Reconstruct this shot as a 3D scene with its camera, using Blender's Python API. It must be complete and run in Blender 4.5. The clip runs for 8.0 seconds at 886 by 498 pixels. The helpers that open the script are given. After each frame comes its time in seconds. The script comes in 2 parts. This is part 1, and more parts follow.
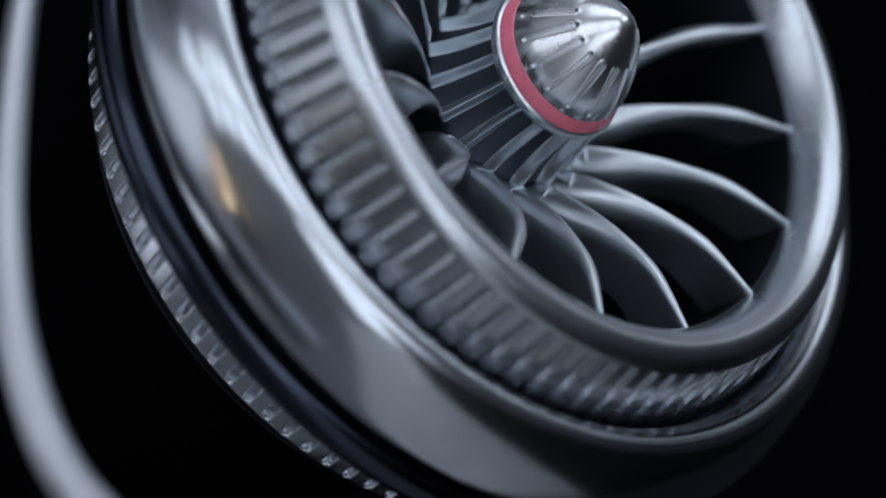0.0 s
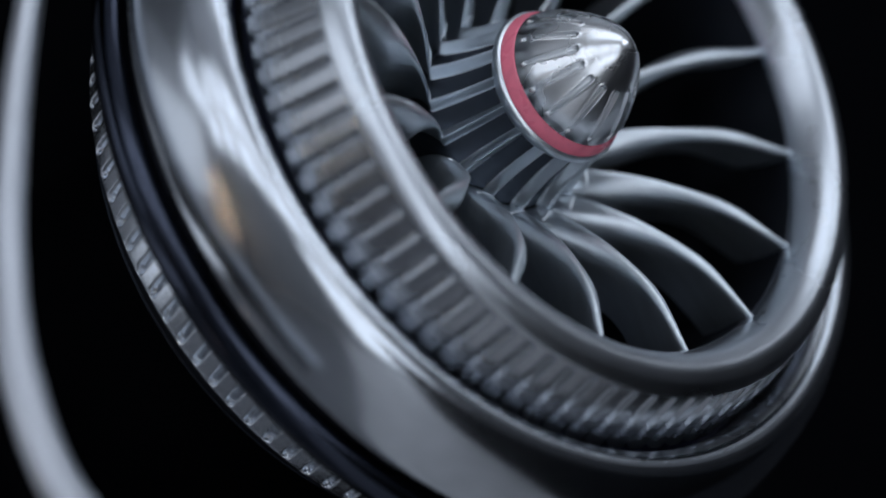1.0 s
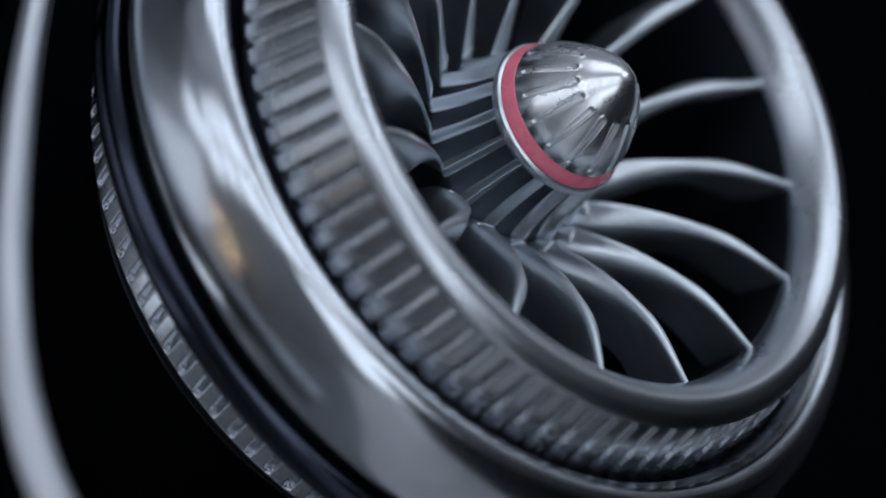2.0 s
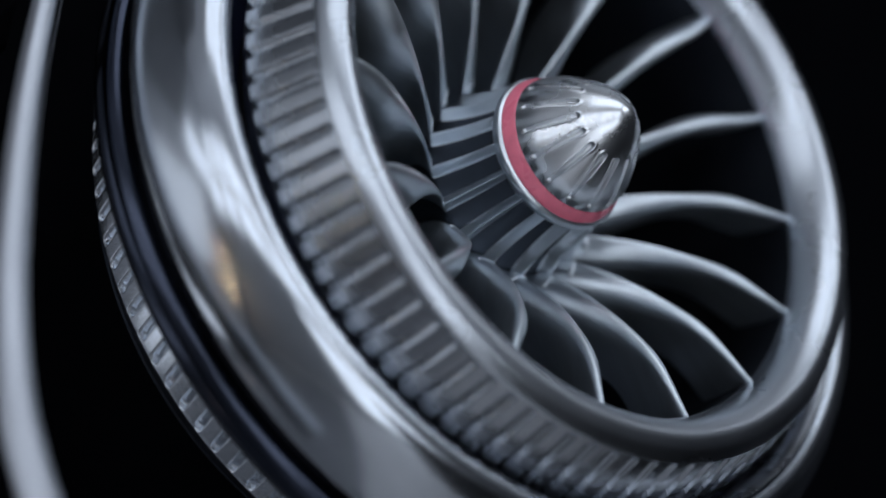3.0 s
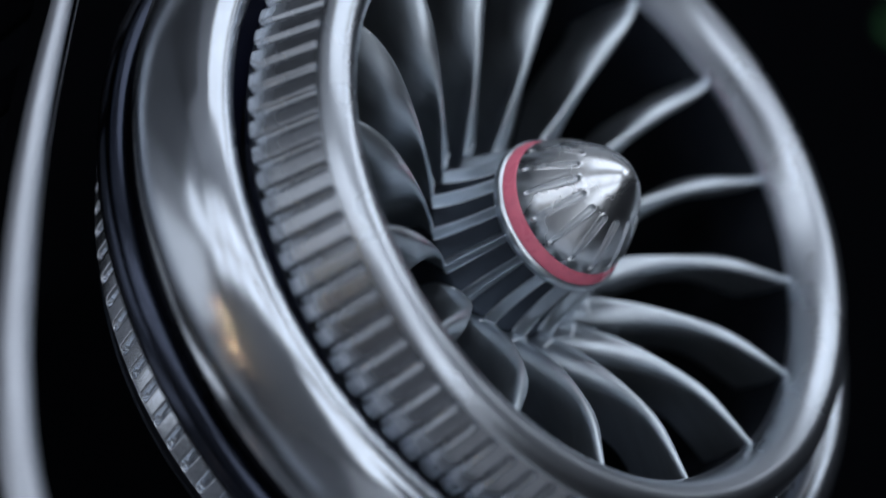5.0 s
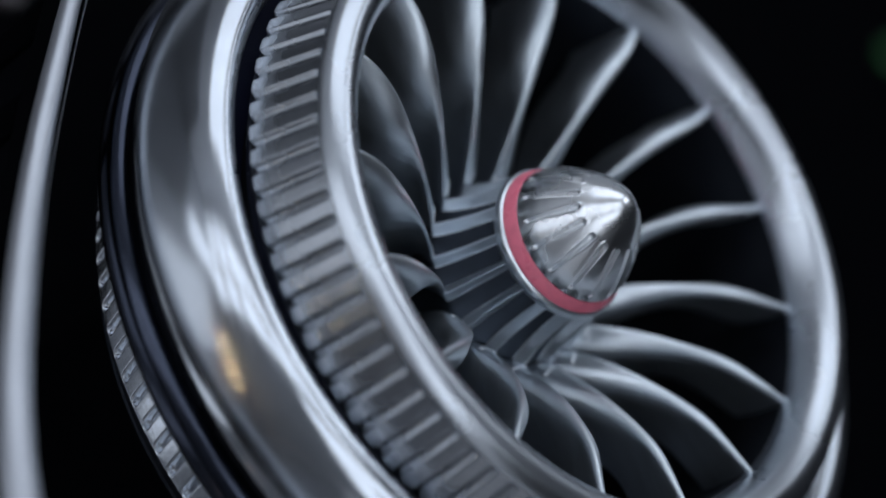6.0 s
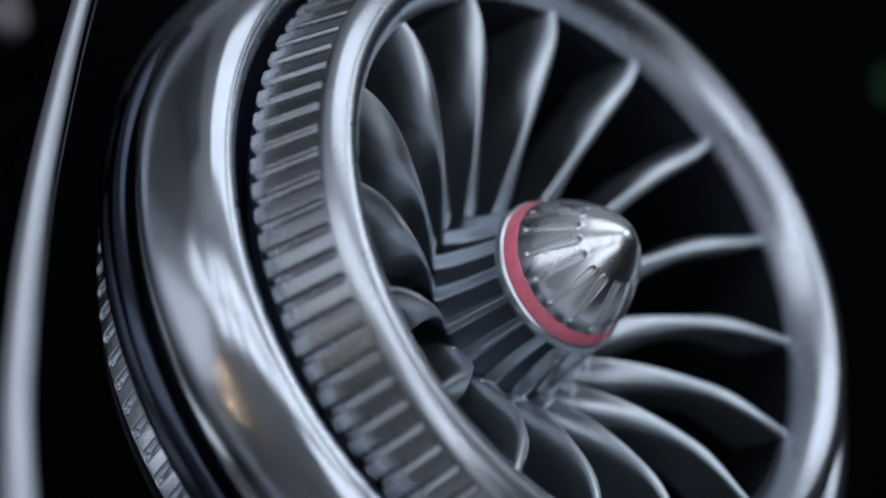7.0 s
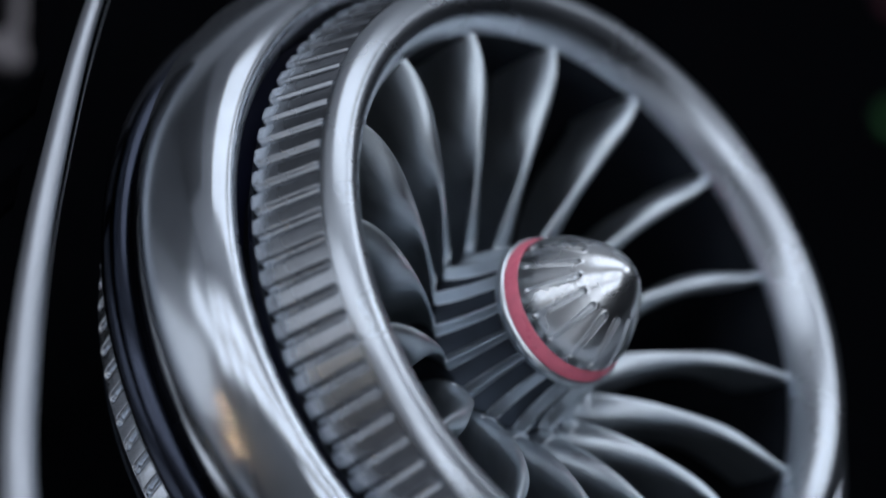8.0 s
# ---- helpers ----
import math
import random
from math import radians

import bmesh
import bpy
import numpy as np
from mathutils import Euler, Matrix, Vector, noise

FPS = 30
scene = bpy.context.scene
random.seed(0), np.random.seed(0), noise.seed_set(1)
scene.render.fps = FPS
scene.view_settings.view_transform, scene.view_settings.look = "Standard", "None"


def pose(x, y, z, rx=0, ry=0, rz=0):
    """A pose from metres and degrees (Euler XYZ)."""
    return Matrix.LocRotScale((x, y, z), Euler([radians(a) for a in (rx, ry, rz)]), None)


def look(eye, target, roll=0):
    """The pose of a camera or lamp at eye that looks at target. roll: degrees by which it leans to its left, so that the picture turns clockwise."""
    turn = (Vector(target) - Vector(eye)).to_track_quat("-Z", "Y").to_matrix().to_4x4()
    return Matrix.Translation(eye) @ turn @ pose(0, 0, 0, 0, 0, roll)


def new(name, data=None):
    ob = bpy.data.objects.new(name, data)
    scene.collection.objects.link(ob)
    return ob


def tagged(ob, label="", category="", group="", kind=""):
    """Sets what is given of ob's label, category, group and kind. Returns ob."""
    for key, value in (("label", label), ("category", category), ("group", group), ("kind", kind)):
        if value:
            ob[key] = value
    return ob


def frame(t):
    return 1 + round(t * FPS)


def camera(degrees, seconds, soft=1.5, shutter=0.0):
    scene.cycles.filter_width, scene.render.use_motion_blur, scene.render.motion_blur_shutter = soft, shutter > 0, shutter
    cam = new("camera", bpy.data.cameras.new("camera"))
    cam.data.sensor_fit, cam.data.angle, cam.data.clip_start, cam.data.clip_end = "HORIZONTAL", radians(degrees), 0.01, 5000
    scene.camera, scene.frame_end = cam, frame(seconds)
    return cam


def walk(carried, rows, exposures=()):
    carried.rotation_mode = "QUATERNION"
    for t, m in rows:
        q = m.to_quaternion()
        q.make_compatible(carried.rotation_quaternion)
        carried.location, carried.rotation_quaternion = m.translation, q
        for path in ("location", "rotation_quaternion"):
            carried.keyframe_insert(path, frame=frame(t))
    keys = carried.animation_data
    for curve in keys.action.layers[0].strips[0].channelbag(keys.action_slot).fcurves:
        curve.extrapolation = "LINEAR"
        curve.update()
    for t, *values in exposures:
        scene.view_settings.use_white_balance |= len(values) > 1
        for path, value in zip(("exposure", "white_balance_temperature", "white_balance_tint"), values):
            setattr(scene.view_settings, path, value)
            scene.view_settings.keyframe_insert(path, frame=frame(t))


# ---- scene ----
cam = camera(9.956, 8.0, soft=1.8)
cam.data.dof.use_dof = True
cam.data.dof.focus_distance = 0.5395
cam.data.dof.aperture_fstop = 10.0
# seconds, eye in metres, turn in degrees
PATH = [
    (0.0, -0.00543, -0.54301, 0.94526, 88.272, 0.421, 0.940),
    (0.5, -0.00555, -0.54356, 0.94536, 88.388, 0.410, 0.930),
    (1.0, -0.00568, -0.54410, 0.94554, 88.506, 0.398, 0.918),
    (1.5, -0.00581, -0.54462, 0.94601, 88.626, 0.386, 0.906),
    (3.0, -0.00623, -0.54618, 0.94800, 88.996, 0.347, 0.868),
    (3.5, -0.00638, -0.54670, 0.94857, 89.123, 0.333, 0.854),
    (4.0, -0.00654, -0.54722, 0.94895, 89.252, 0.320, 0.840),
    (4.5, -0.00670, -0.54774, 0.94941, 89.383, 0.305, 0.825),
    (6.0, -0.00722, -0.54929, 0.95016, 89.787, 0.261, 0.778),
    (6.5, -0.00740, -0.54980, 0.95053, 89.926, 0.246, 0.761),
    (7.0, -0.00759, -0.55031, 0.95100, 90.066, 0.230, 0.744),
    (7.5, -0.00778, -0.55082, 0.95161, 90.208, 0.214, 0.726),
    (8.0, -0.00798, -0.55133, 0.95216, 90.353, 0.198, 0.708),
]
walk(cam, [(t, pose(x, y, z, rx, ry, rz)) for t, x, y, z, rx, ry, rz in PATH])

# ---- light: an overcast sky, and unseen lamps placed for the metal's reflections ----
world = bpy.data.worlds.new("overcast_sky")
scene.world = world
world.use_nodes = True
wn, wl = world.node_tree.nodes, world.node_tree.links
sky = wn.new("ShaderNodeTexSky")
sky.sky_type = "NISHITA"
sky.sun_disc = False
sky.sun_elevation, sky.sun_rotation = radians(35), radians(250)
wn["Background"].inputs["Strength"].default_value = 0.12
wl.new(sky.outputs["Color"], wn["Background"].inputs["Color"])


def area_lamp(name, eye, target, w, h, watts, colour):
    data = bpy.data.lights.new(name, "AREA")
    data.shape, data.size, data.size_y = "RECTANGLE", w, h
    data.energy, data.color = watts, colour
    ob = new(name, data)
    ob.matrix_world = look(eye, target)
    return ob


# made-up fill lamps on closed walls; sizes and watts follow the reflections
FILL_TINT = (0.845, 0.905, 1.012)
area_lamp("fill_south_upper", (0.10, -1.86, 2.08), (0.10, 0.0, 2.08), 3.5, 1.14, 21.5, FILL_TINT)
area_lamp("fill_south_lower", (0.95, -1.87, 0.72), (0.95, 0.0, 0.72), 1.6, 1.15, 8.6, FILL_TINT)
area_lamp("fill_east_upper", (1.86, -0.32, 2.42), (0.0, -0.32, 2.42), 1.25, 0.76, 6.6, FILL_TINT)
area_lamp("fill_west_middle", (-1.66, -0.67, 1.22), (0.0, -0.67, 1.22), 1.5, 0.74, 2.3, FILL_TINT)
area_lamp("fill_west_upper", (-1.66, -1.43, 1.96), (0.0, -1.43, 1.96), 0.85, 0.40, 1.5, FILL_TINT)
area_lamp("fill_west_low", (-1.66, -0.35, 0.36), (0.0, -0.35, 0.36), 1.7, 0.34, 1.4, FILL_TINT)
area_lamp("fill_overhead", (0.62, -0.40, 2.86), (0.62, -0.40, 0.0), 1.75, 1.3, 9.0, FILL_TINT)

# ---- materials ----


def material(name, colour, metal=0.0, rough=0.4, grain=0.0, grain_scale=3000.0, smudge=0.0, smudge_scale=120.0, spread=0.0,
             coat=0.0, stretch=(1, 1, 1), dirt=0.0, gloss=0.5):
    """A surface with fine relief (grain), blotchy gloss (smudge), slight tone differences (spread, dirt)."""
    m = bpy.data.materials.new(name)
    m.use_nodes = True
    n, l = m.node_tree.nodes, m.node_tree.links
    b = n["Principled BSDF"]
    b.inputs["Base Color"].default_value = (*colour, 1)
    b.inputs["Metallic"].default_value = metal
    b.inputs["Roughness"].default_value = rough
    b.inputs["Specular IOR Level"].default_value = gloss
    b.inputs["Coat Weight"].default_value = coat
    b.inputs["Coat Roughness"].default_value = 0.08
    coord = n.new("ShaderNodeTexCoord")
    mapping = n.new("ShaderNodeMapping")
    mapping.inputs["Scale"].default_value = stretch
    l.new(coord.outputs["Object"], mapping.inputs["Vector"])
    if smudge:
        t = n.new("ShaderNodeTexNoise")
        t.inputs["Scale"].default_value, t.inputs["Detail"].default_value = smudge_scale, 5.0
        l.new(mapping.outputs["Vector"], t.inputs["Vector"])
        r = n.new("ShaderNodeMapRange")
        r.inputs["From Min"].default_value, r.inputs["From Max"].default_value = 0.3, 0.7
        r.inputs["To Min"].default_value, r.inputs["To Max"].default_value = max(rough - smudge, 0.02), rough + smudge
        l.new(t.outputs["Fac"], r.inputs["Value"])
        l.new(r.outputs["Result"], b.inputs["Roughness"])
    if dirt or spread:
        t = n.new("ShaderNodeTexNoise")
        t.inputs["Scale"].default_value, t.inputs["Detail"].default_value = smudge_scale * 2.3, 6.0
        l.new(mapping.outputs["Vector"], t.inputs["Vector"])
        info = n.new("ShaderNodeObjectInfo")
        mix = n.new("ShaderNodeMix")
        mix.data_type = "RGBA"
        mix.inputs["A"].default_value = (*[c * (1 - dirt) for c in colour], 1)
        mix.inputs["B"].default_value = (*colour, 1)
        r = n.new("ShaderNodeMapRange")
        r.inputs["From Min"].default_value, r.inputs["From Max"].default_value = 0.3, 0.6
        l.new(t.outputs["Fac"], r.inputs["Value"])
        l.new(r.outputs["Result"], mix.inputs["Factor"])
        v = n.new("ShaderNodeHueSaturation")
        vr = n.new("ShaderNodeMapRange")
        vr.inputs["To Min"].default_value, vr.inputs["To Max"].default_value = 1 - spread, 1 + spread
        l.new(info.outputs["Random"], vr.inputs["Value"])
        l.new(vr.outputs["Result"], v.inputs["Value"])
        l.new(mix.outputs["Result"], v.inputs["Color"])
        l.new(v.outputs["Color"], b.inputs["Base Color"])
    if grain:
        t = n.new("ShaderNodeTexNoise")
        t.inputs["Scale"].default_value, t.inputs["Detail"].default_value = grain_scale, 4.0
        l.new(mapping.outputs["Vector"], t.inputs["Vector"])
        bump = n.new("ShaderNodeBump")
        bump.inputs["Strength"].default_value, bump.inputs["Distance"].default_value = grain, 0.0002
        l.new(t.outputs["Fac"], bump.inputs["Height"])
        l.new(bump.outputs["Normal"], b.inputs["Normal"])
    return m


STEEL = (0.59, 0.635, 0.69)
rim_metal = material("satin_rim_metal", STEEL, 1.0, 0.28, 0.03, 900, 0.03, 90, dirt=0.03)
bezel_metal = material("satin_bezel_metal", STEEL, 1.0, 0.17, 0.05, 260, 0.035, 70, dirt=0.10)
lip_metal = material("hammered_lip_metal", (0.60, 0.63, 0.68), 1.0, 0.30, 0.09, 800, 0.06, 200, dirt=0.08)
pad_metal = material("satin_pad_metal", (0.45, 0.48, 0.52), 1.0, 0.22, 0.10, 500, 0.08, 150, spread=0.06, dirt=0.12)
blade_metal = material("satin_blade_metal", (0.74, 0.81, 0.87), 1.0, 0.40, 0.10, 1500, 0.07, 220, spread=0.04, dirt=0.12, stretch=(0.18, 1, 1))
hub_metal = material("satin_hub_metal", (0.83, 0.89, 0.95), 1.0, 0.36, 0.05, 700, 0.05, 160, dirt=0.08)
nose_metal = material("polished_nose_metal", (0.82, 0.85, 0.88), 1.0, 0.29, 0.04, 600, 0.05, 180, dirt=0.06)
trim_metal = material("satin_trim_metal", (0.52, 0.55, 0.60), 1.0, 0.45, 0.03, 400, 0.04, 60, dirt=0.05)
smoke_metal = material("smoked_ring_metal", (0.048, 0.056, 0.080), 1.0, 0.22, 0.03, 500, 0.05, 90, dirt=0.15)
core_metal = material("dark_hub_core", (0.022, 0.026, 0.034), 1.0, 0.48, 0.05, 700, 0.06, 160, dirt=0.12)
# the shade in the hub's valleys is put into this drum colour
drum_shade = material("shade_toned_drum_metal", (0.085, 0.100, 0.125), 1.0, 0.55, 0.05, 700, 0.06, 160, dirt=0.12)
gear_metal = material("satin_gear_metal", (0.70, 0.75, 0.82), 0.95, 0.22, 0.2, 700, 0.08, 260, spread=0.08, dirt=0.2)
gap_shade = material("gap_shade", (0.014, 0.018, 0.050), 0.0, 0.6, 0.1, 800, 0.1, 60, dirt=0.2, gloss=0.3)
pink_enamel = material("pink_enamel", (1.0, 0.23, 0.33), 0.0, 0.30, 0.04, 900, 0.06, 300, dirt=0.12)
black_plastic = material("black_flocking", (0.0010, 0.0012, 0.0020), 0.0, 0.85, 0.15, 1500, 0.1, 60, dirt=0.2, gloss=0.02)
black_gloss = material("piano_black", (0.004, 0.004, 0.006), 0.0, 0.3, 0.02, 300, 0.05, 20, dirt=0.2)
light_plaster = material("light_grey_plaster", (0.45, 0.46, 0.48), 0.0, 0.9, 0.3, 60, 0.05, 3, dirt=0.1)
ceiling_paint = material("pale_ceiling_paint", (0.58, 0.59, 0.61), 0.0, 0.9, 0.3, 60, 0.05, 3, dirt=0.1)
charcoal = material("charcoal_laminate", (0.010, 0.011, 0.014), 0.0, 0.7, 0.3, 60, 0.05, 3, dirt=0.2, gloss=0.1)
dark_plaster = material("dark_grey_plaster", (0.11, 0.113, 0.118), 0.0, 0.9, 0.3, 60, 0.05, 3, dirt=0.2)
rug_wool = material("grey_rug_wool", (0.235, 0.243, 0.258), 0.0, 0.95, 0.4, 300, 0.1, 12, dirt=0.2, gloss=0.1)
slate_paint = material("slate_grey_paint", (0.045, 0.047, 0.052), 0.0, 0.9, 0.3, 60, 0.05, 3, dirt=0.2)
mid_plaster = material("mid_grey_plaster", (0.20, 0.205, 0.215), 0.0, 0.9, 0.3, 60, 0.05, 3, dirt=0.15)
screed = material("grey_floor_screed", (0.82, 0.82, 0.83), 0.0, 0.7, 0.3, 40, 0.1, 4, dirt=0.25)
grey_plastic = material("pale_grey_plastic", (0.17, 0.155, 0.165), 0.0, 0.5, 0.1, 900, 0.08, 80, dirt=0.1)


def lamp_material(name, colour, strength):
    m = bpy.data.materials.new(name)
    m.use_nodes = True
    b = m.node_tree.nodes["Principled BSDF"]
    b.inputs["Base Color"].default_value = (*colour, 1)
    b.inputs["Emission Color"].default_value = (*colour, 1)
    b.inputs["Emission Strength"].default_value = strength
    return m


dim_glow = lamp_material("warm_glint_lamp", (1.0, 0.76, 0.62), 3.2)
warm_glow = lamp_material("warm_reading_lamp", (1.0, 0.70, 0.42), 170.0)
green_glow = lamp_material("green_pilot_lamp", (0.02, 0.12, 0.03), 0.10)
rose_glow = lamp_material("rose_pilot_lamp", (0.12, 0.03, 0.05), 0.10)

# ---- mesh helpers ----
S = 0.032  # metres from the vent's axis to the tips of its blades
TAU = 2 * math.pi


def mesh_of(bm, mat, sharp=38):
    me = bpy.data.meshes.new("mesh")
    bmesh.ops.recalc_face_normals(bm, faces=bm.faces)
    bm.to_mesh(me)
    bm.free()
    me.materials.append(mat)
    me.polygons.foreach_set("use_smooth", [True] * len(me.polygons))
    me.set_sharp_from_angle(angle=radians(sharp))
    return me


def part(name, bm, mat, parent, label="", sharp=38):
    ob = new(name, mesh_of(bm, mat, sharp))
    ob.parent = parent
    return tagged(ob, label)


def thing(name, m, label, category, group="", kind=""):
    ob = new(name)
    ob.empty_display_size = 0.01
    ob.matrix_world = m
    return tagged(ob, label, category, group, kind)


def soften(profile, r=0.02, steps=5, closed=True):
    """Rounds the corners of an outline of (radius, height) points."""
    out, n = [], len(profile)
    for i, p in enumerate(profile):
        p = Vector(p[:2])
        if not closed and i in (0, n - 1):
            out.append(p)
            continue
        a, b = Vector(profile[i - 1][:2]), Vector(profile[(i + 1) % n][:2])
        rr = profile[i][2] if len(profile[i]) > 2 else r
        pa = p + (a - p).normalized() * min(rr, (a - p).length * 0.48)
        pb = p + (b - p).normalized() * min(rr, (b - p).length * 0.48)
        for k in range(steps + 1):
            t = k / steps
            out.append((1 - t) ** 2 * pa + 2 * t * (1 - t) * p + t * t * pb)
    return out


def lathe(profile, n=192, closed=True):
    """Turns an outline of (radius, height) about z, in units of S."""
    bm = bmesh.new()
    rings = []
    for R, a in profile:
        if R < 1e-6:
            rings.append([bm.verts.new((0, 0, a * S))] * n)
        else:
            rings.append([bm.verts.new((R * S * math.cos(TAU * k / n), R * S * math.sin(TAU * k / n), a * S)) for k in range(n)])
    m = len(rings)
    for i in range(m if closed else m - 1):
        p, q = rings[i], rings[(i + 1) % m]
        for k in range(n):
            vs = []
            for v in (p[k], p[(k + 1) % n], q[(k + 1) % n], q[k]):
                if v not in vs:
                    vs.append(v)
            if len(vs) > 2:
                bm.faces.new(vs)
    return bm


def grid(rows, bm=None, closed=False):
    """Joins rows of points of equal length; closed: each row is a loop."""
    bm = bm or bmesh.new()
    vs = [[bm.verts.new(p) for p in row] for row in rows]
    for a, b in zip(vs, vs[1:]):
        for k in range(len(a) if closed else len(a) - 1):
            k2 = (k + 1) % len(a)
            bm.faces.new((a[k], a[k2], b[k2], b[k]))
    if closed:
        bm.faces.new(vs[0])
        bm.faces.new(vs[-1])
    return bm


def spin(name, me, parent, count, phase=0.0, label=""):
    """count objects on one mesh, set round the z axis of parent."""
    for k in range(count):
        ob = new(name, me)
        ob.parent = parent
        ob.matrix_basis = pose(0, 0, 0, 0, 0, phase + 360 * k / count)
        tagged(ob, label)


def pad(line, half, channel, height, deep, end=0.04, nl=23, bulge=0.0, skew=0.0):
    """One pitch of a ribbed ring: a flat pad between two rounded channels. line: (radius, height) from the closed end of the channels
    to the pad's own rounded end; half: half the pitch in radians; channel: half a channel's width as a share of half;
    bulge: how far the middle swells; skew: how far the far end is turned about the axis."""
    P0, P1 = Vector(line[0]), Vector(line[1])
    length = (P1 - P0).length
    along = (P1 - P0) / length
    out = Vector((-along.y, along.x))
    if out.x < 0:
        out = -out
    mean = (P0.x + P1.x) / 2
    reach = half * mean
    gw = channel * reach

    def swell(x):
        return math.sin(math.pi / 2 * min(1.0, max(0.0, x))) ** 2

    g0 = gw * 1.05
    stations = [g0 * k / 7 for k in range(8)] + [g0 + (length - end - gw - g0) * k / 4 for k in range(1, 5)]
    stations += [length - end - gw + (end + gw) * k / 10 for k in range(1, 11)]
    lats = [math.copysign(1 - (1 - abs(x)) ** 1.0, x) for x in (-1 + 2 * k / (nl - 1) for k in range(nl))]
    rows = []
    for d in stations:
        row = []
        for x in lats:
            gap = math.hypot((1 - abs(x)) * reach, max(0.0, g0 - d))
            tail = length - end * (1 - math.sqrt(max(0.0, 1 - x * x))) - d
            u = min(1.0, gap / gw)
            cut = deep * (1 - (u * u / 0.85 if u < 0.85 else 1 - (1 - u) ** 2 / 0.15))
            h = (height - cut) * swell(tail / (0.65 * gw)) + 0.0008
            p = P0 + along * d + out * (h + 4 * bulge * d / length * (1 - d / length))
            ang = x * half + skew * d / length
            row.append((p.x * S * math.cos(ang), p.x * S * math.sin(ang), p.y * S))
        rows.append(row)
    return grid(rows)


# ---- the vent's place ----
AXES = Matrix(((0.50771, 0.54944, 0.66359), (-0.01799, 0.77684, -0.62944), (-0.86134, 0.30763, 0.4043)))
NOZZLE = Matrix.Translation((0, 0, 0.95)) @ AXES.to_4x4()
BEZEL = NOZZLE @ Matrix.Translation((-0.005 * S, -0.025 * S, 0)) @ Euler((0.006, -0.045, 0)).to_matrix().to_4x4()

# ---- nozzle ----
nozzle = thing("air_vent_nozzle", NOZZLE, "round brushed metal turbine air vent with curved blades", "air vent")

# rim: flared lip, outer collar, dark throat
rim = part("rim", lathe(soften([(1.00, -0.06, 0.02), (1.005, 0.005, 0.05), (1.045, 0.092, 0.05), (1.100, 0.124, 0.05), (1.158, 0.104, 0.05),
                                (1.1850, 0.0690, 0.010), (1.1893, 0.0560, 0.001), (1.156, 0.0500, 0.002), (1.2355, -0.238, 0.004), (1.225, -0.262, 0.01), (1.17, -0.34, 0.01),
                                (1.10, -0.34, 0.01), (1.06, -0.10, 0.02), (1.01, -0.10, 0.01)], 0.02, 6), 256), rim_metal, nozzle, "smooth flared metal rim")
# near-black colour, chosen so the gaps between the blades come out black
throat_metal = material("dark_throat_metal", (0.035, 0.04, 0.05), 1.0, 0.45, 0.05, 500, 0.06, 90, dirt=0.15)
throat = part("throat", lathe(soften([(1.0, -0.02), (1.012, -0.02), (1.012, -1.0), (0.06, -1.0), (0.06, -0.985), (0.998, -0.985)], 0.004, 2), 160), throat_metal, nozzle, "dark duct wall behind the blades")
PADS = 84
pad_mesh = mesh_of(pad(((1.157, 0.0515), (1.2355, -0.230)), math.pi / PADS, 0.46, 0.0325, 0.013, end=0.016), pad_metal, 80)

# blades
BLADES = 16
HUB_PHASE = 14.3


def edge_point(s):
    """The front edge of a blade: radius, angle, height, from hub (0) to tip (1)."""
    q = s * (1 - s)
    return 0.342 + 0.665 * s, -0.11 * s + q * (-0.05 - 0.379 * (s - 0.5)), -0.37 + 0.37 * s + q * (0.341 + 0.06 * (s - 0.5))


def blade():
    rows = []
    ns = 26
    for i in range(ns + 1):
        s = -0.03 + 1.03 * i / ns
        R, ang, a = edge_point(max(s, 0) if s > 0 else s)
        chord = 0.33 - 0.05 * min(max(s, 0), 1)
        q = min(max(s, 0), 1)
        w = min(1.0, max(0.0, (q - 0.02) / 0.72))
        w = w * w * (3 - 2 * w)
        front, back = radians(-72 + 110 * w - 22 * max(0.0, (q - 0.62) / 0.38) ** 2), radians(0 + 12 * w)
        lead = 0.36 - 0.15 * w
        thick = 0.017 + 0.016 * w - 0.016 * max(0.0, q - 0.6) / 0.4
        edge = 0.0105 - 0.0035 * q  # radius of the rounded front edge
        # the section's middle line: it starts across the flow and bends backwards
        m = 18
        mid, z, t = [], 0.0, 0.0
        steps = [(k / m) ** 2.0 for k in range(m + 1)]
        for k, c in enumerate(steps):
            phi = back + (front - back) * math.exp(-(c / lead) ** 1.5)
            if k:
                dc = (c - steps[k - 1]) * chord
                z -= math.cos(phi) * dc
                t += math.sin(phi) * dc
            mid.append((z, t, phi))
        loop = []
        for side in (1, -1):
            for k in (range(m + 1) if side == 1 else range(m - 1, 0, -1)):
                c = steps[k]
                half = thick * 10 * (0.2969 * math.sqrt(c) - 0.126 * c - 0.3516 * c ** 2 + 0.2843 * c ** 3 - 0.1015 * c ** 4) + 0.002 * min(1, c * 30)
                x = c * chord / edge - 1
                if x < 0:
                    half = max(half, edge * math.sqrt(max(0.0, 1 - x * x)))
                z, t, phi = mid[k]
                dz = z + side * half * math.sin(phi)
                dt = t + side * half * math.cos(phi)
                A = ang + dt / max(R, 0.3)
                loop.append((R * S * math.cos(A), R * S * math.sin(A), (a + dz) * S))
        rows.append(loop)
    return grid(rows, closed=True)


blade_mesh = mesh_of(blade(), blade_metal, 50)
spin("blade", blade_mesh, nozzle, BLADES, HUB_PHASE)

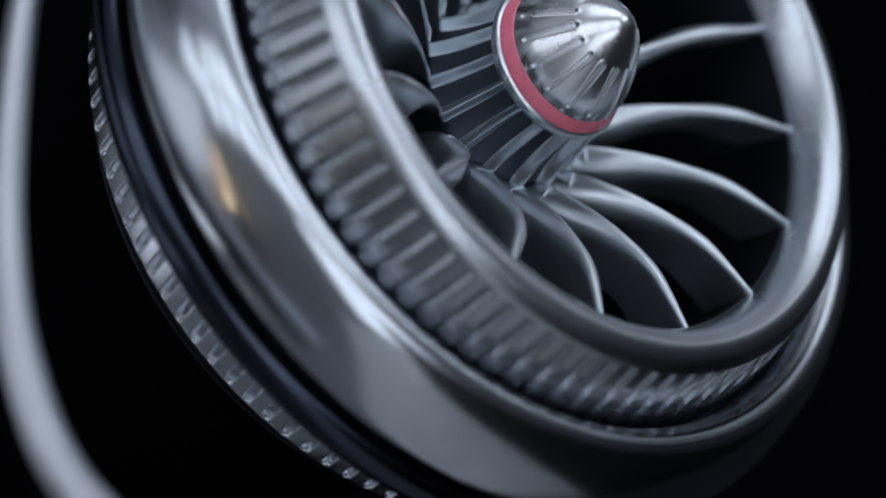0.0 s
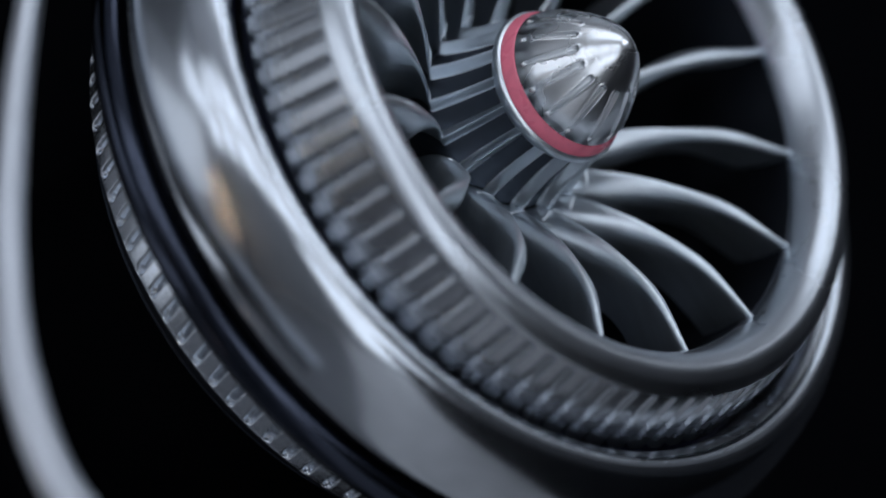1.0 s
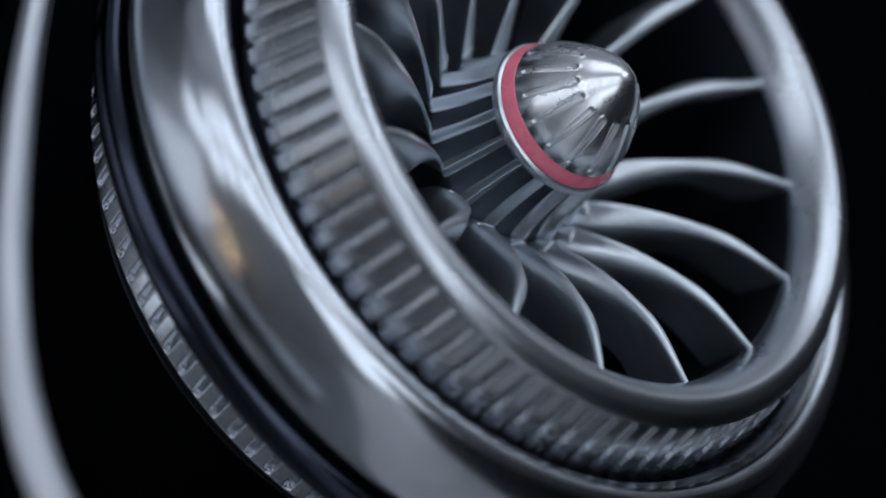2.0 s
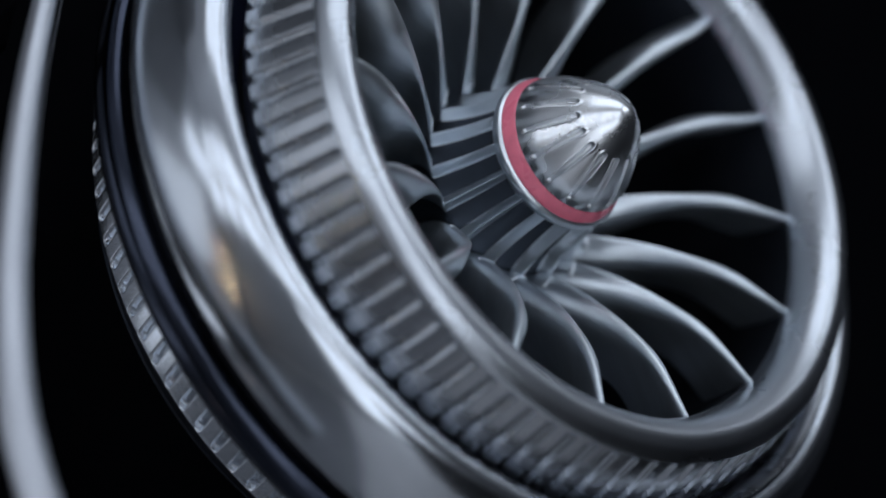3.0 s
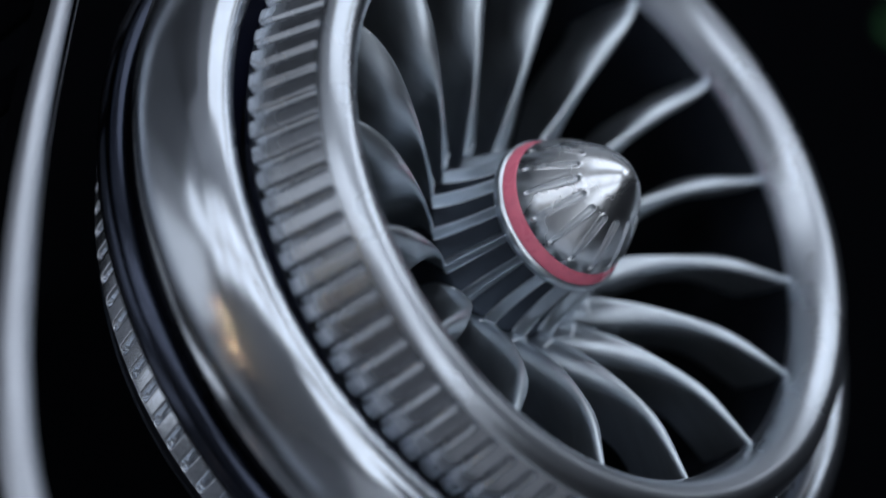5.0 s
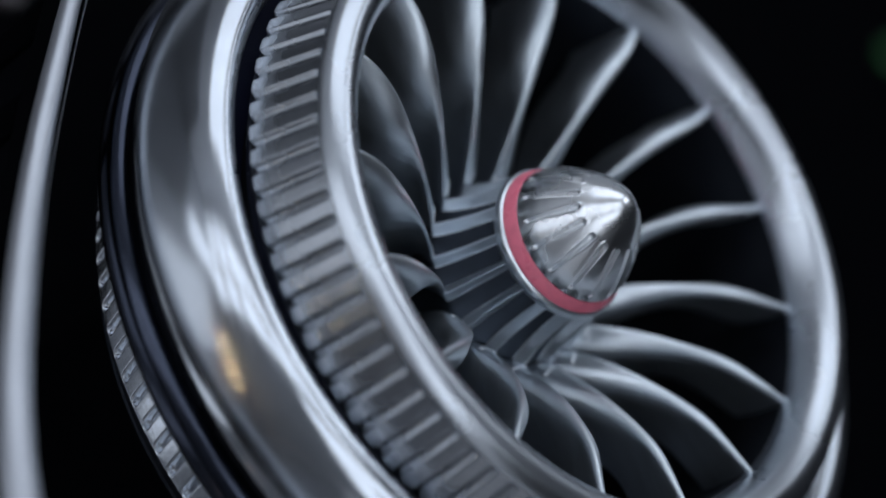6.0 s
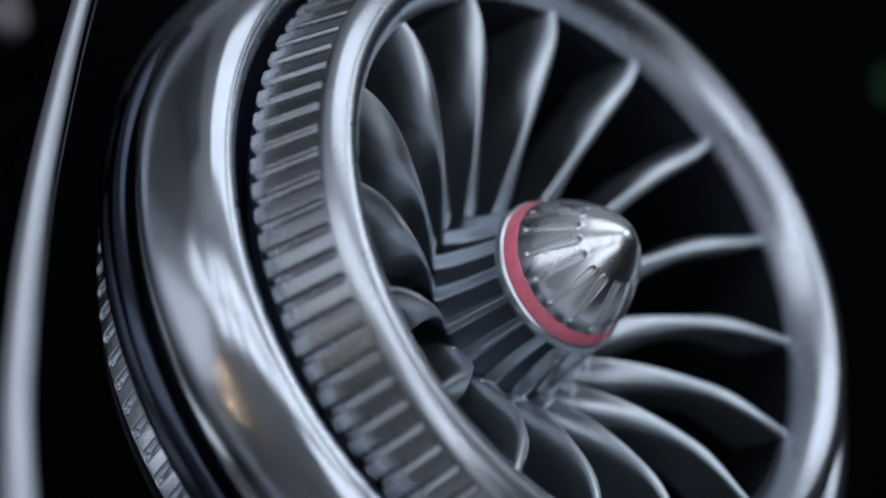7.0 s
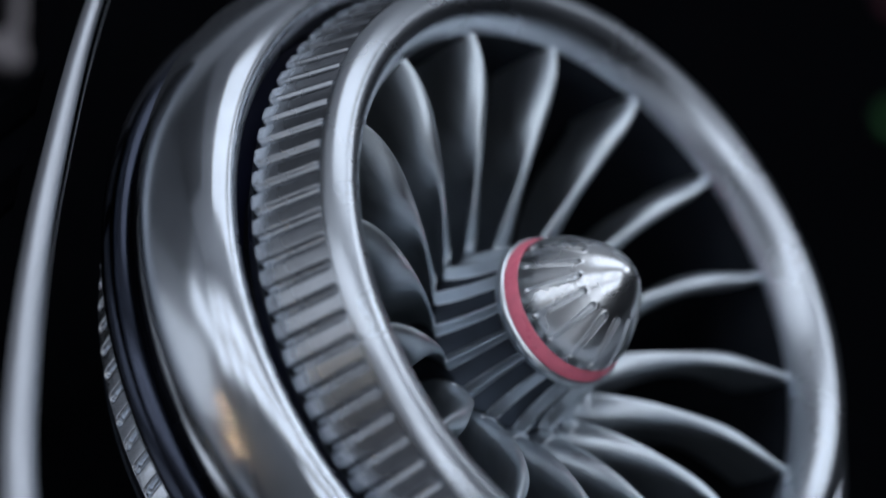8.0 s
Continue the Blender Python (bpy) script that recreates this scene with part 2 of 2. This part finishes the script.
# hub: a horn-shaped drum, coloured dark for the shade between ribs, with a soft rib running along it to each blade


def horn(t):
    """The crest line of a rib, from the accent ring (0) to the blade (1): the point and its outward normal, as (radius, height)."""
    return Vector((0.272 + 0.052 * t + 0.030 * t ** 3, -0.110 - 0.270 * t)), Vector((0.270, 0.052 + 0.090 * t ** 2)).normalized()


def sunk(t, deep):
    p, nv = horn(t)
    return p - nv * deep


part("hub", lathe([sunk(k / 14, 0.041) for k in range(15)] + [(0.30, -0.50), (0.26, -0.80), (0.10, -0.80), (0.10, -0.112)], 128), drum_shade, nozzle, "drum between the ribs, toned dark for the shade in the valleys")


def hub_rib():
    """A soft-flanked rib that widens towards the blade and ends in a rounded ledge."""
    stations = [0.9 * i / 20 for i in range(21)] + [0.9 + 0.1 * i / 10 for i in range(1, 11)]
    lats = [-1.9 + 3.8 * k / 30 for k in range(31)]
    rows = []
    for t in stations:
        p, nv = horn(t)
        f = math.sqrt(max(0.0, 1 - max(0.0, (t - 0.93) / 0.07) ** 2))
        up, wide = 0.046 * (0.1 + 0.9 * f), 0.0115 + 0.005 * t
        A = radians(1.8 * (1 - t) ** 1.5)
        row = []
        for v in lats:
            q = p - nv * 0.046 + nv * up * math.exp(-abs(v) ** 1.6)
            B = A + v * wide / p.x
            row.append((q.x * S * math.cos(B), q.x * S * math.sin(B), q.y * S))
        q = p - nv * 0.085
        rows.append(row + [(q.x * S * math.cos(A + k * 0.10), q.x * S * math.sin(A + k * 0.10), q.y * S) for k in (1, 0, -1)])
    return grid(rows, closed=True)


rib_mesh = mesh_of(hub_rib(), hub_metal, 60)
spin("hub_rib", rib_mesh, nozzle, BLADES, HUB_PHASE)


def rib_cap():
    """The small rounded ledge where a rib meets its blade."""
    bm = bmesh.new()
    bmesh.ops.create_uvsphere(bm, u_segments=16, v_segments=10, radius=S)
    bmesh.ops.scale(bm, vec=(0.010, 0.040, 0.008), verts=bm.verts)
    bmesh.ops.rotate(bm, cent=(0, 0, 0), matrix=Matrix.Rotation(radians(16), 3, "Z"), verts=bm.verts)
    bmesh.ops.translate(bm, vec=(0.364 * S, -0.034 * S, -0.352 * S), verts=bm.verts)
    return bm


spin("rib_cap", mesh_of(rib_cap(), hub_metal, 80), nozzle, BLADES, HUB_PHASE)

# accent ring between hub and nose
part("accent_backing", lathe(soften([(0.20, -0.080), (0.262, -0.086), (0.274, -0.092), (0.278, -0.103), (0.275, -0.117), (0.255, -0.145), (0.20, -0.145)], 0.006, 4), 128), hub_metal, nozzle, "thin bright metal edge ring")
part("accent_ring", lathe(soften([(0.20, -0.03), (0.2485, -0.040), (0.2655, -0.080), (0.2665, -0.086), (0.260, -0.094), (0.20, -0.094)], 0.005, 3), 128), pink_enamel, nozzle, "pink enamelled accent ring")

# nose cone with pressed slots
NOSE = [(0.2465, -0.037), (0.239, -0.010), (0.226, 0.022), (0.210, 0.052), (0.193, 0.080), (0.1745, 0.108), (0.1545, 0.136), (0.132, 0.164), (0.106, 0.192), (0.078, 0.2165), (0.050, 0.2365), (0.024, 0.2490), (0.0, 0.2525)]


def nose_at(u):
    """Point and outward normal of the nose's outline, u from base (0) to tip (1)."""
    x = u * (len(NOSE) - 1)
    i = min(int(x), len(NOSE) - 2)
    f = x - i
    P = [Vector(NOSE[min(max(j, 0), len(NOSE) - 1)]) for j in (i - 1, i, i + 1, i + 2)]
    p = 0.5 * ((2 * P[1]) + (P[2] - P[0]) * f + (2 * P[0] - 5 * P[1] + 4 * P[2] - P[3]) * f * f + (3 * P[1] - P[0] - 3 * P[2] + P[3]) * f ** 3)
    d = (P[2] - P[1]).normalized()
    return p, Vector((d.y, -d.x))


SLOTS = 16
SLOT_PHASE = 16.0


def nose():
    """The nose's skin: slots are sunk with a raised lip, as in pressed metal."""
    bm = bmesh.new()
    per = 36
    n = SLOTS * per
    us = [i / 100 for i in range(100)]
    u0, u1 = 0.10, 0.53
    run = 0.38  # length of the outline
    rings = []
    for u in us:
        p, nv = nose_at(u)
        ring = []
        for k in range(n):
            A = radians(SLOT_PHASE) + TAU * k / n
            d_ang = ((k % per) / per)
            d_ang = (d_ang - 1 if d_ang > 0.5 else d_ang) * TAU / SLOTS
            lat = d_ang * p.x
            # distance to the slot's middle line
            lon = max(u0 - u, u - u1, 0.0) * run
            w = 0.0072 + 0.0058 * min(1.0, max(0.0, (u - u0) / (u1 - u0)))
            x = math.hypot(lat, lon) / w
            h = 0.0
            if x < 2.2:
                h = -0.011 * max(0.0, 1 - (x / 0.85) ** 3) if x < 0.85 else 0.0028 * math.exp(-((x - 1.15) / 0.22) ** 2)
            R, a = p.x + nv.x * h, p.y + nv.y * h
            ring.append(bm.verts.new((R * S * math.cos(A), R * S * math.sin(A), a * S)))
        rings.append(ring)
    for p, q in zip(rings, rings[1:]):
        for k in range(n):
            bm.faces.new((p[k], p[(k + 1) % n], q[(k + 1) % n], q[k]))
    tip = bm.verts.new((0, 0, NOSE[-1][1] * S))
    for k in range(n):
        bm.faces.new((rings[-1][k], rings[-1][(k + 1) % n], tip))
    return bm


part("nose_cone", nose(), nose_metal, nozzle, "polished metal nose cone with pressed slots", 80)


def rivet():
    """A small domed bead at the foot of a slot."""
    p, nv = nose_at(0.075)
    bm = bmesh.new()
    bmesh.ops.create_uvsphere(bm, u_segments=12, v_segments=8, radius=0.0095 * S)
    bmesh.ops.translate(bm, vec=((p.x - nv.x * 0.002) * S, 0, (p.y - nv.y * 0.002) * S), verts=bm.verts)
    return bm


spin("rivet", mesh_of(rivet(), nose_metal, 80), nozzle, SLOTS, SLOT_PHASE)

# ---- bezel ----
bezel = thing("vent_bezel", BEZEL, "wide satin metal bezel round the vent", "bezel")
ARCH = []
for k in range(31):
    u = -0.45 + 1.45 * k / 30
    ARCH.append((1.345 + (0.1975 if u > 0 else 0.062) * math.sin(u), -0.150 - (0.598 if u > 0 else 0.13) * (1 - math.cos(u))))
part("band", lathe(ARCH + [(1.512, -0.434), (1.507, -0.450), (1.40, -0.46), (1.330, -0.30), (1.325, -0.19), (1.320, -0.168)], 256), bezel_metal, bezel, "satin metal outer band")
part("inner_lip", lathe(soften([(1.275, -0.270, 0.01), (1.277, -0.216, 0.014), (1.294, -0.180, 0.012), (1.3170, -0.1640, 0.0012), (1.3200, -0.176, 0.004), (1.3240, -0.32, 0.01), (1.275, -0.34, 0.01)], 0.01, 6), 256), lip_metal, bezel, "bright hammered inner lip")
# added ring: its navy colour stands for the shade deep in the gap
part("gap_liner", lathe([(1.275, -0.33), (1.275, -0.40), (1.10, -0.40), (1.10, -0.41), (1.29, -0.41), (1.29, -0.33)], 160), gap_shade, bezel, "navy ring closing the gap behind the lip, toned for its shade")
part("groove", lathe(soften([(1.40, -0.45), (1.43, -0.46), (1.43, -0.56), (1.40, -0.58), (1.28, -0.58), (1.28, -0.45)], 0.01, 3), 192), black_gloss, bezel, "black recessed groove")
part("smoked_ring", lathe([(1.438 + 0.068 * math.cos(TAU * k / 28), -0.624 + 0.073 * math.sin(TAU * k / 28)) for k in range(28)], 256), smoke_metal, bezel, "dark smoked metal ring")
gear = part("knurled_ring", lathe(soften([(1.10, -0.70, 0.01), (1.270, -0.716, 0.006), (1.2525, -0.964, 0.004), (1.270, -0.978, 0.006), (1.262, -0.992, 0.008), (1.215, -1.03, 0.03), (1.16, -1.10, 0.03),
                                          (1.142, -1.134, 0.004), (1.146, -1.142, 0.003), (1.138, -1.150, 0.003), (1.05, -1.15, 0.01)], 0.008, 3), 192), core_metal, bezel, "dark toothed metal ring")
TEETH = 92
tooth_mesh = mesh_of(pad(((1.2545, -0.970), (1.272, -0.722)), math.pi / TEETH, 0.43, 0.027, 0.025, end=0.02, skew=-0.030, bulge=0.010), gear_metal, 80)

# ---- curves ----
def bezier(P, n):
    out = []
    for i in range(n + 1):
        x = i / n * (len(P) - 1)
        j = min(int(x), len(P) - 2)
        f = x - j
        Q = [Vector(P[min(max(q, 0), len(P) - 1)]) for q in (j - 1, j, j + 1, j + 2)]
        out.append(0.5 * ((2 * Q[1]) + (Q[2] - Q[0]) * f + (2 * Q[0] - 5 * Q[1] + 4 * Q[2] - Q[3]) * f * f + (3 * Q[1] - Q[0] - 3 * Q[2] + Q[3]) * f ** 3))
    return out


# ---- dashboard ----
def slab(w0, w1, h0, h1, z0, z1, bevel=0.004):
    bm = bmesh.new()
    bmesh.ops.create_cube(bm, size=1.0)
    bmesh.ops.scale(bm, vec=(w1 - w0, h1 - h0, z1 - z0), verts=bm.verts)
    bmesh.ops.translate(bm, vec=((w0 + w1) / 2, (h0 + h1) / 2, (z0 + z1) / 2), verts=bm.verts)
    if bevel:
        bmesh.ops.bevel(bm, geom=bm.edges[:], offset=bevel, segments=3, profile=0.6, affect="EDGES")
    return bm


def setting(name, bm, mat, label, category, m=Matrix()):
    ob = new(name, mesh_of(bm, mat))
    ob.matrix_world = m
    return tagged(ob, label, category, kind="structure")


PANEL = -2.4 * S
setting("dashboard", slab(-0.085, 0.080, -0.043, 0.225, PANEL - 0.012, PANEL), black_plastic, "black moulded dashboard panel behind the vent", "dashboard", BEZEL)
part("mounting_collar", lathe(soften([(1.125, -1.12), (1.125, -1.17), (0.80, -1.40), (0.80, -2.40), (0.70, -2.40), (0.70, -1.12)], 0.01, 3), 128), black_plastic, bezel, "black collar seated in the dashboard")

trim = thing("chrome_trim", BEZEL, "curved satin chrome trim strip on a black dashboard surround", "trim strip")
ARC = [(-1.885, -0.370), (-1.630, -0.762), (-1.368, -1.120), (-1.090, -1.470), (-0.783, -1.806), (-0.447, -2.123), (-0.077, -2.375), (0.329, -2.490), (0.774, -2.369)]
ARC = [Vector((x * S, y * S, -0.55 * S)) for x, y in ARC]


def sweep(points, section, n=100):
    """A closed cross-section of (out, up) points, in units of S, led along points; out lies in the panel's plane."""
    P = bezier(points, n)
    rows = []
    for i, p in enumerate(P):
        t = (P[min(i + 1, n)] - P[max(i - 1, 0)]).normalized()
        out = t.cross(Vector((0, 0, 1))).normalized()
        rows.append([p + out * o * S + Vector((0, 0, 1)) * u * S for o, u in section(i / n)])
    return grid(rows, closed=True)


def oval(w, h, o=0.0, u=0.0, m=16):
    return [(o + w * math.cos(TAU * k / m), u + h * math.sin(TAU * k / m)) for k in range(m)]


part("bead", sweep(ARC, lambda f: oval(0.022 + 0.07 * f, 0.03 + 0.03 * f)), trim_metal, trim, "satin chrome bead")
part("fine_line", sweep(ARC, lambda f: oval(0.0022, 0.005, -0.056 - 0.05 * f, -0.02, 8)), trim_metal, trim, "hairline chrome edge")
part("surround", sweep(ARC, lambda f: [(0.02, -0.005), (-0.052 - 0.05 * f, -0.03), (-0.052 - 0.05 * f, -0.05), (0.0, -0.16), (0.02, -0.16)]), black_plastic, trim, "black surround wall")
for p in (ARC[1], ARC[2]):
    x, y = p.x + 0.0015, p.y + 0.001
    part("bracket", slab(x - 0.0015, x + 0.0015, y - 0.0015, y + 0.0015, PANEL, -0.66 * S, 0.0005), black_plastic, trim, "black bracket between strip and dashboard")


# ---- small things far out of focus ----
def button(name, x, y, r, h, mat, label, category):
    ob = thing(name, BEZEL @ Matrix.Translation((x * S, y * S, PANEL)), label, category)
    part("cap", lathe(soften([(0.0, h), (r, h), (r, 0.0), (0.0, 0.0)], r * 0.3, 4, False), 40, False), mat, ob)
    part("collar", lathe(soften([(r * 1.02, h * 0.4), (r * 1.18, h * 0.4), (r * 1.18, 0.0), (r * 1.02, 0.0)], r * 0.05, 2), 40), black_gloss, ob, "black ring round the cap")
    return ob


button("green_pilot_lamp", -0.116, 5.60, 0.05, 0.05, green_glow, "small green lit pilot lamp on the dashboard", "pilot lamp")
button("rose_pilot_lamp", -0.60, 6.15, 0.045, 0.05, rose_glow, "small dim rose pilot lamp on the dashboard", "pilot lamp")
knob = button("switch_knob", -2.055, 0.845, 0.085, 0.07, grey_plastic, "pale grey switch knob with a slim lever on the dashboard", "switch")
part("lever", sweep([Vector((x * S, y * S, 0.03 * S)) for x, y in ((-0.03, 0.08), (-0.10, 0.16), (-0.20, 0.25), (-0.306, 0.347))], lambda f: oval(0.028, 0.022), 24), grey_plastic, knob, "slim pale lever")

# ---- unseen, made-up room around and behind the camera; tones suit the metal's reflections ----
X0, X1, Y0, Y1, Z0, Z1 = -1.7, 1.9, -1.9, 1.0, 0.0, 2.9
W = 0.05
setting("wall_west", slab(X0 - W, X0, Y0, Y1, Z0, Z1, 0.0), light_plaster, "plain light grey plaster wall", "wall")
# added out of view: keeps the bezel's upper left reflections darker
setting("wall_panel", slab(X0, X0 + 0.02, -0.95, Y1 - 0.01, 1.95, Z1 - 0.03, 0.005), mid_plaster, "unseen mid grey panel added to dim high west reflections", "wall panel")
# made-up sheet overhead that dims what the band mirrors from the west
setting("ceiling_panel", slab(X0 + 0.01, -0.95, -0.70, Y1 - 0.01, Z1 - 0.02, Z1, 0.004), mid_plaster, "unseen mid grey sheet added to dim overhead reflections", "ceiling panel")
# invented panel: darkens the reflections on the bezel's lower right
setting("wainscot", slab(X1 - 0.02, X1, Y0 + 0.01, Y1 - 0.01, Z0, 1.36, 0.004), slate_paint, "unseen slate grey panel added to darken low east reflections", "wall panel")
setting("wall_east", slab(X1, X1 + W, Y0, Y1, Z0, Z1, 0.0), mid_plaster, "plain mid grey plaster wall", "wall")
setting("wall_south", slab(X0 - W, X1 + W, Y0 - W, Y0, Z0, Z1, 0.0), light_plaster, "plain light grey plaster wall", "wall")
setting("wall_north", slab(X0 - W, X1 + W, Y1, Y1 + W, Z0, Z1, 0.0), slate_paint, "plain slate grey painted wall", "wall")
# added reflector, out of view: brightens the band's upper reflections
setting("frieze", slab(X0 + 0.03, X1 - 0.03, Y1 - 0.02, Y1, 1.95, Z1 - 0.03, 0.004), light_plaster, "unseen light grey strip added to lift reflections from the north", "frieze")
setting("floor", slab(X0 - W, X1 + W, Y0 - W, Y1 + W, Z0 - W, Z0, 0.0), screed, "plain grey screed floor", "floor")
setting("ceiling", slab(X0 - W, X1 + W, Y0 - W, Y1 + W, Z1, Z1 + W, 0.0), ceiling_paint, "plain light grey ceiling", "ceiling")
# made-up rug: dims what pads and band mirror from the floor
setting("rug", slab(X0 + 0.01, -0.27, Y0 + 0.1, 0.5, Z0, Z0 + 0.012, 0.003), rug_wool, "unseen grey rug added to dim reflections of the pale floor", "rug")
# invented dark block that blackens the reflections under rim and bezel
setting("console", slab(0.42, 1.30, -1.1, 0.7, Z0, 0.80, 0.03), charcoal, "unseen charcoal block added to darken low right reflections", "console")
setting("dashboard_plinth", slab(-0.05, 0.20, 0.13, 0.36, Z0, 0.90, 0.01), charcoal, "dark plinth carrying the dashboard panel", "plinth")


def casing(name, axis, lo, hi, u, v, label):
    """Four bars round a fill lamp, with no opening behind; axis: the wall's normal, lo to hi: the bars' reach along it;
    u, v: the lamp's spans.
    """
    bar = 0.035
    bm = bmesh.new()
    for u0, u1, v0, v1 in ((u[0] - bar, u[1] + bar, v[1], v[1] + bar), (u[0] - bar, u[1] + bar, v[0] - bar, v[0]),
                           (u[0] - bar, u[0], v[0], v[1]), (u[1], u[1] + bar, v[0], v[1])):
        spans = [(u0, u1), (v0, v1)]
        spans.insert(axis, (lo, hi))
        corners = [bm.verts.new((x, y, z)) for x in spans[0] for y in spans[1] for z in spans[2]]
        for q in ((0, 1, 3, 2), (4, 6, 7, 5), (0, 4, 5, 1), (2, 3, 7, 6), (0, 2, 6, 4), (1, 5, 7, 3)):
            bm.faces.new([corners[k] for k in q])
    return setting(name, bm, mid_plaster, label, "window")


# frames for the added lamps; the walls behind them are closed
casing("window_1", 1, Y0, Y0 + 0.05, (-1.65, 1.85), (1.51, 2.65), "unseen grey frame round the wide south fill lamp")
casing("window_2", 1, Y0, Y0 + 0.05, (0.15, 1.75), (0.145, 1.295), "unseen grey frame round the low south fill lamp")
casing("window_3", 0, X1 - 0.05, X1, (-0.945, 0.305), (2.04, 2.80), "unseen grey frame round the high east fill lamp")
casing("window_4", 0, X0, X0 + 0.05, (-1.42, 0.08), (0.85, 1.59), "unseen grey frame round the middle west fill lamp")
casing("window_5", 0, X0, X0 + 0.05, (-1.855, -1.005), (1.76, 2.16), "unseen grey frame round the small west fill lamp")
casing("window_6", 0, X0, X0 + 0.05, (-1.20, 0.50), (0.19, 0.53), "unseen grey frame round the low narrow west fill lamp")
casing("window_7", 2, Z1 - 0.05, Z1, (-0.255, 1.495), (-1.05, 0.25), "unseen grey frame round the overhead fill lamp")

# unseen bars hung before the south lamp to break up its reflection
for x in (-1.15, -0.62, 0.18, 0.80):
    setting("window_post", slab(x - 0.045, x + 0.045, -1.80, -1.74, 1.25, 2.80, 0.01), dark_plaster, "unseen dark post added to streak the lamp reflections", "window post")
setting("window_rail", slab(-1.65, 1.6, -1.73, -1.69, 1.86, 1.93, 0.01), dark_plaster, "unseen dark rail added to streak the lamp reflections", "window rail")

for z in (1.00, 0.66):
    lamp = thing("wall_lamp", pose(X0, -1.60, z, 0, 90, 0), "small round warm wall lamp, lit", "lamp", "wall lamps")
    part("housing", lathe(soften([(0.0, 0.0), (1.0, 0.0), (1.1, 0.9), (0.8, 1.4), (0.0, 1.4)], 0.1, 3, False), 32, False), dark_plaster, lamp)
    part("lens", lathe([(0.42, 1.42), (0.36, 1.56), (0.2, 1.64), (0.0, 1.67)], 32, False), warm_glow, lamp, "warm glowing lens")

# made-up lamp on the floor, for warm glints in the grip channels
lamp = thing("glint_lamp", pose(-1.22, -0.55, Z0 + 0.012), "unseen round warm lamp added for glints on the grip pads", "lamp")
part("housing", lathe(soften([(0.0, 0.0), (2.2, 0.0), (2.2, 0.6), (1.9, 0.8), (0.0, 0.8)], 0.1, 3, False), 32, False), dark_plaster, lamp)
part("lens", lathe([(1.8, 0.82), (1.4, 1.0), (0.7, 1.1), (0.0, 1.15)], 32, False), dim_glow, lamp, "warm glowing lens")

# ---- repeated pieces ----
spin("grip_pad", pad_mesh, rim, PADS, 2.66)
spin("tooth", tooth_mesh, gear, TEETH, 0.2)
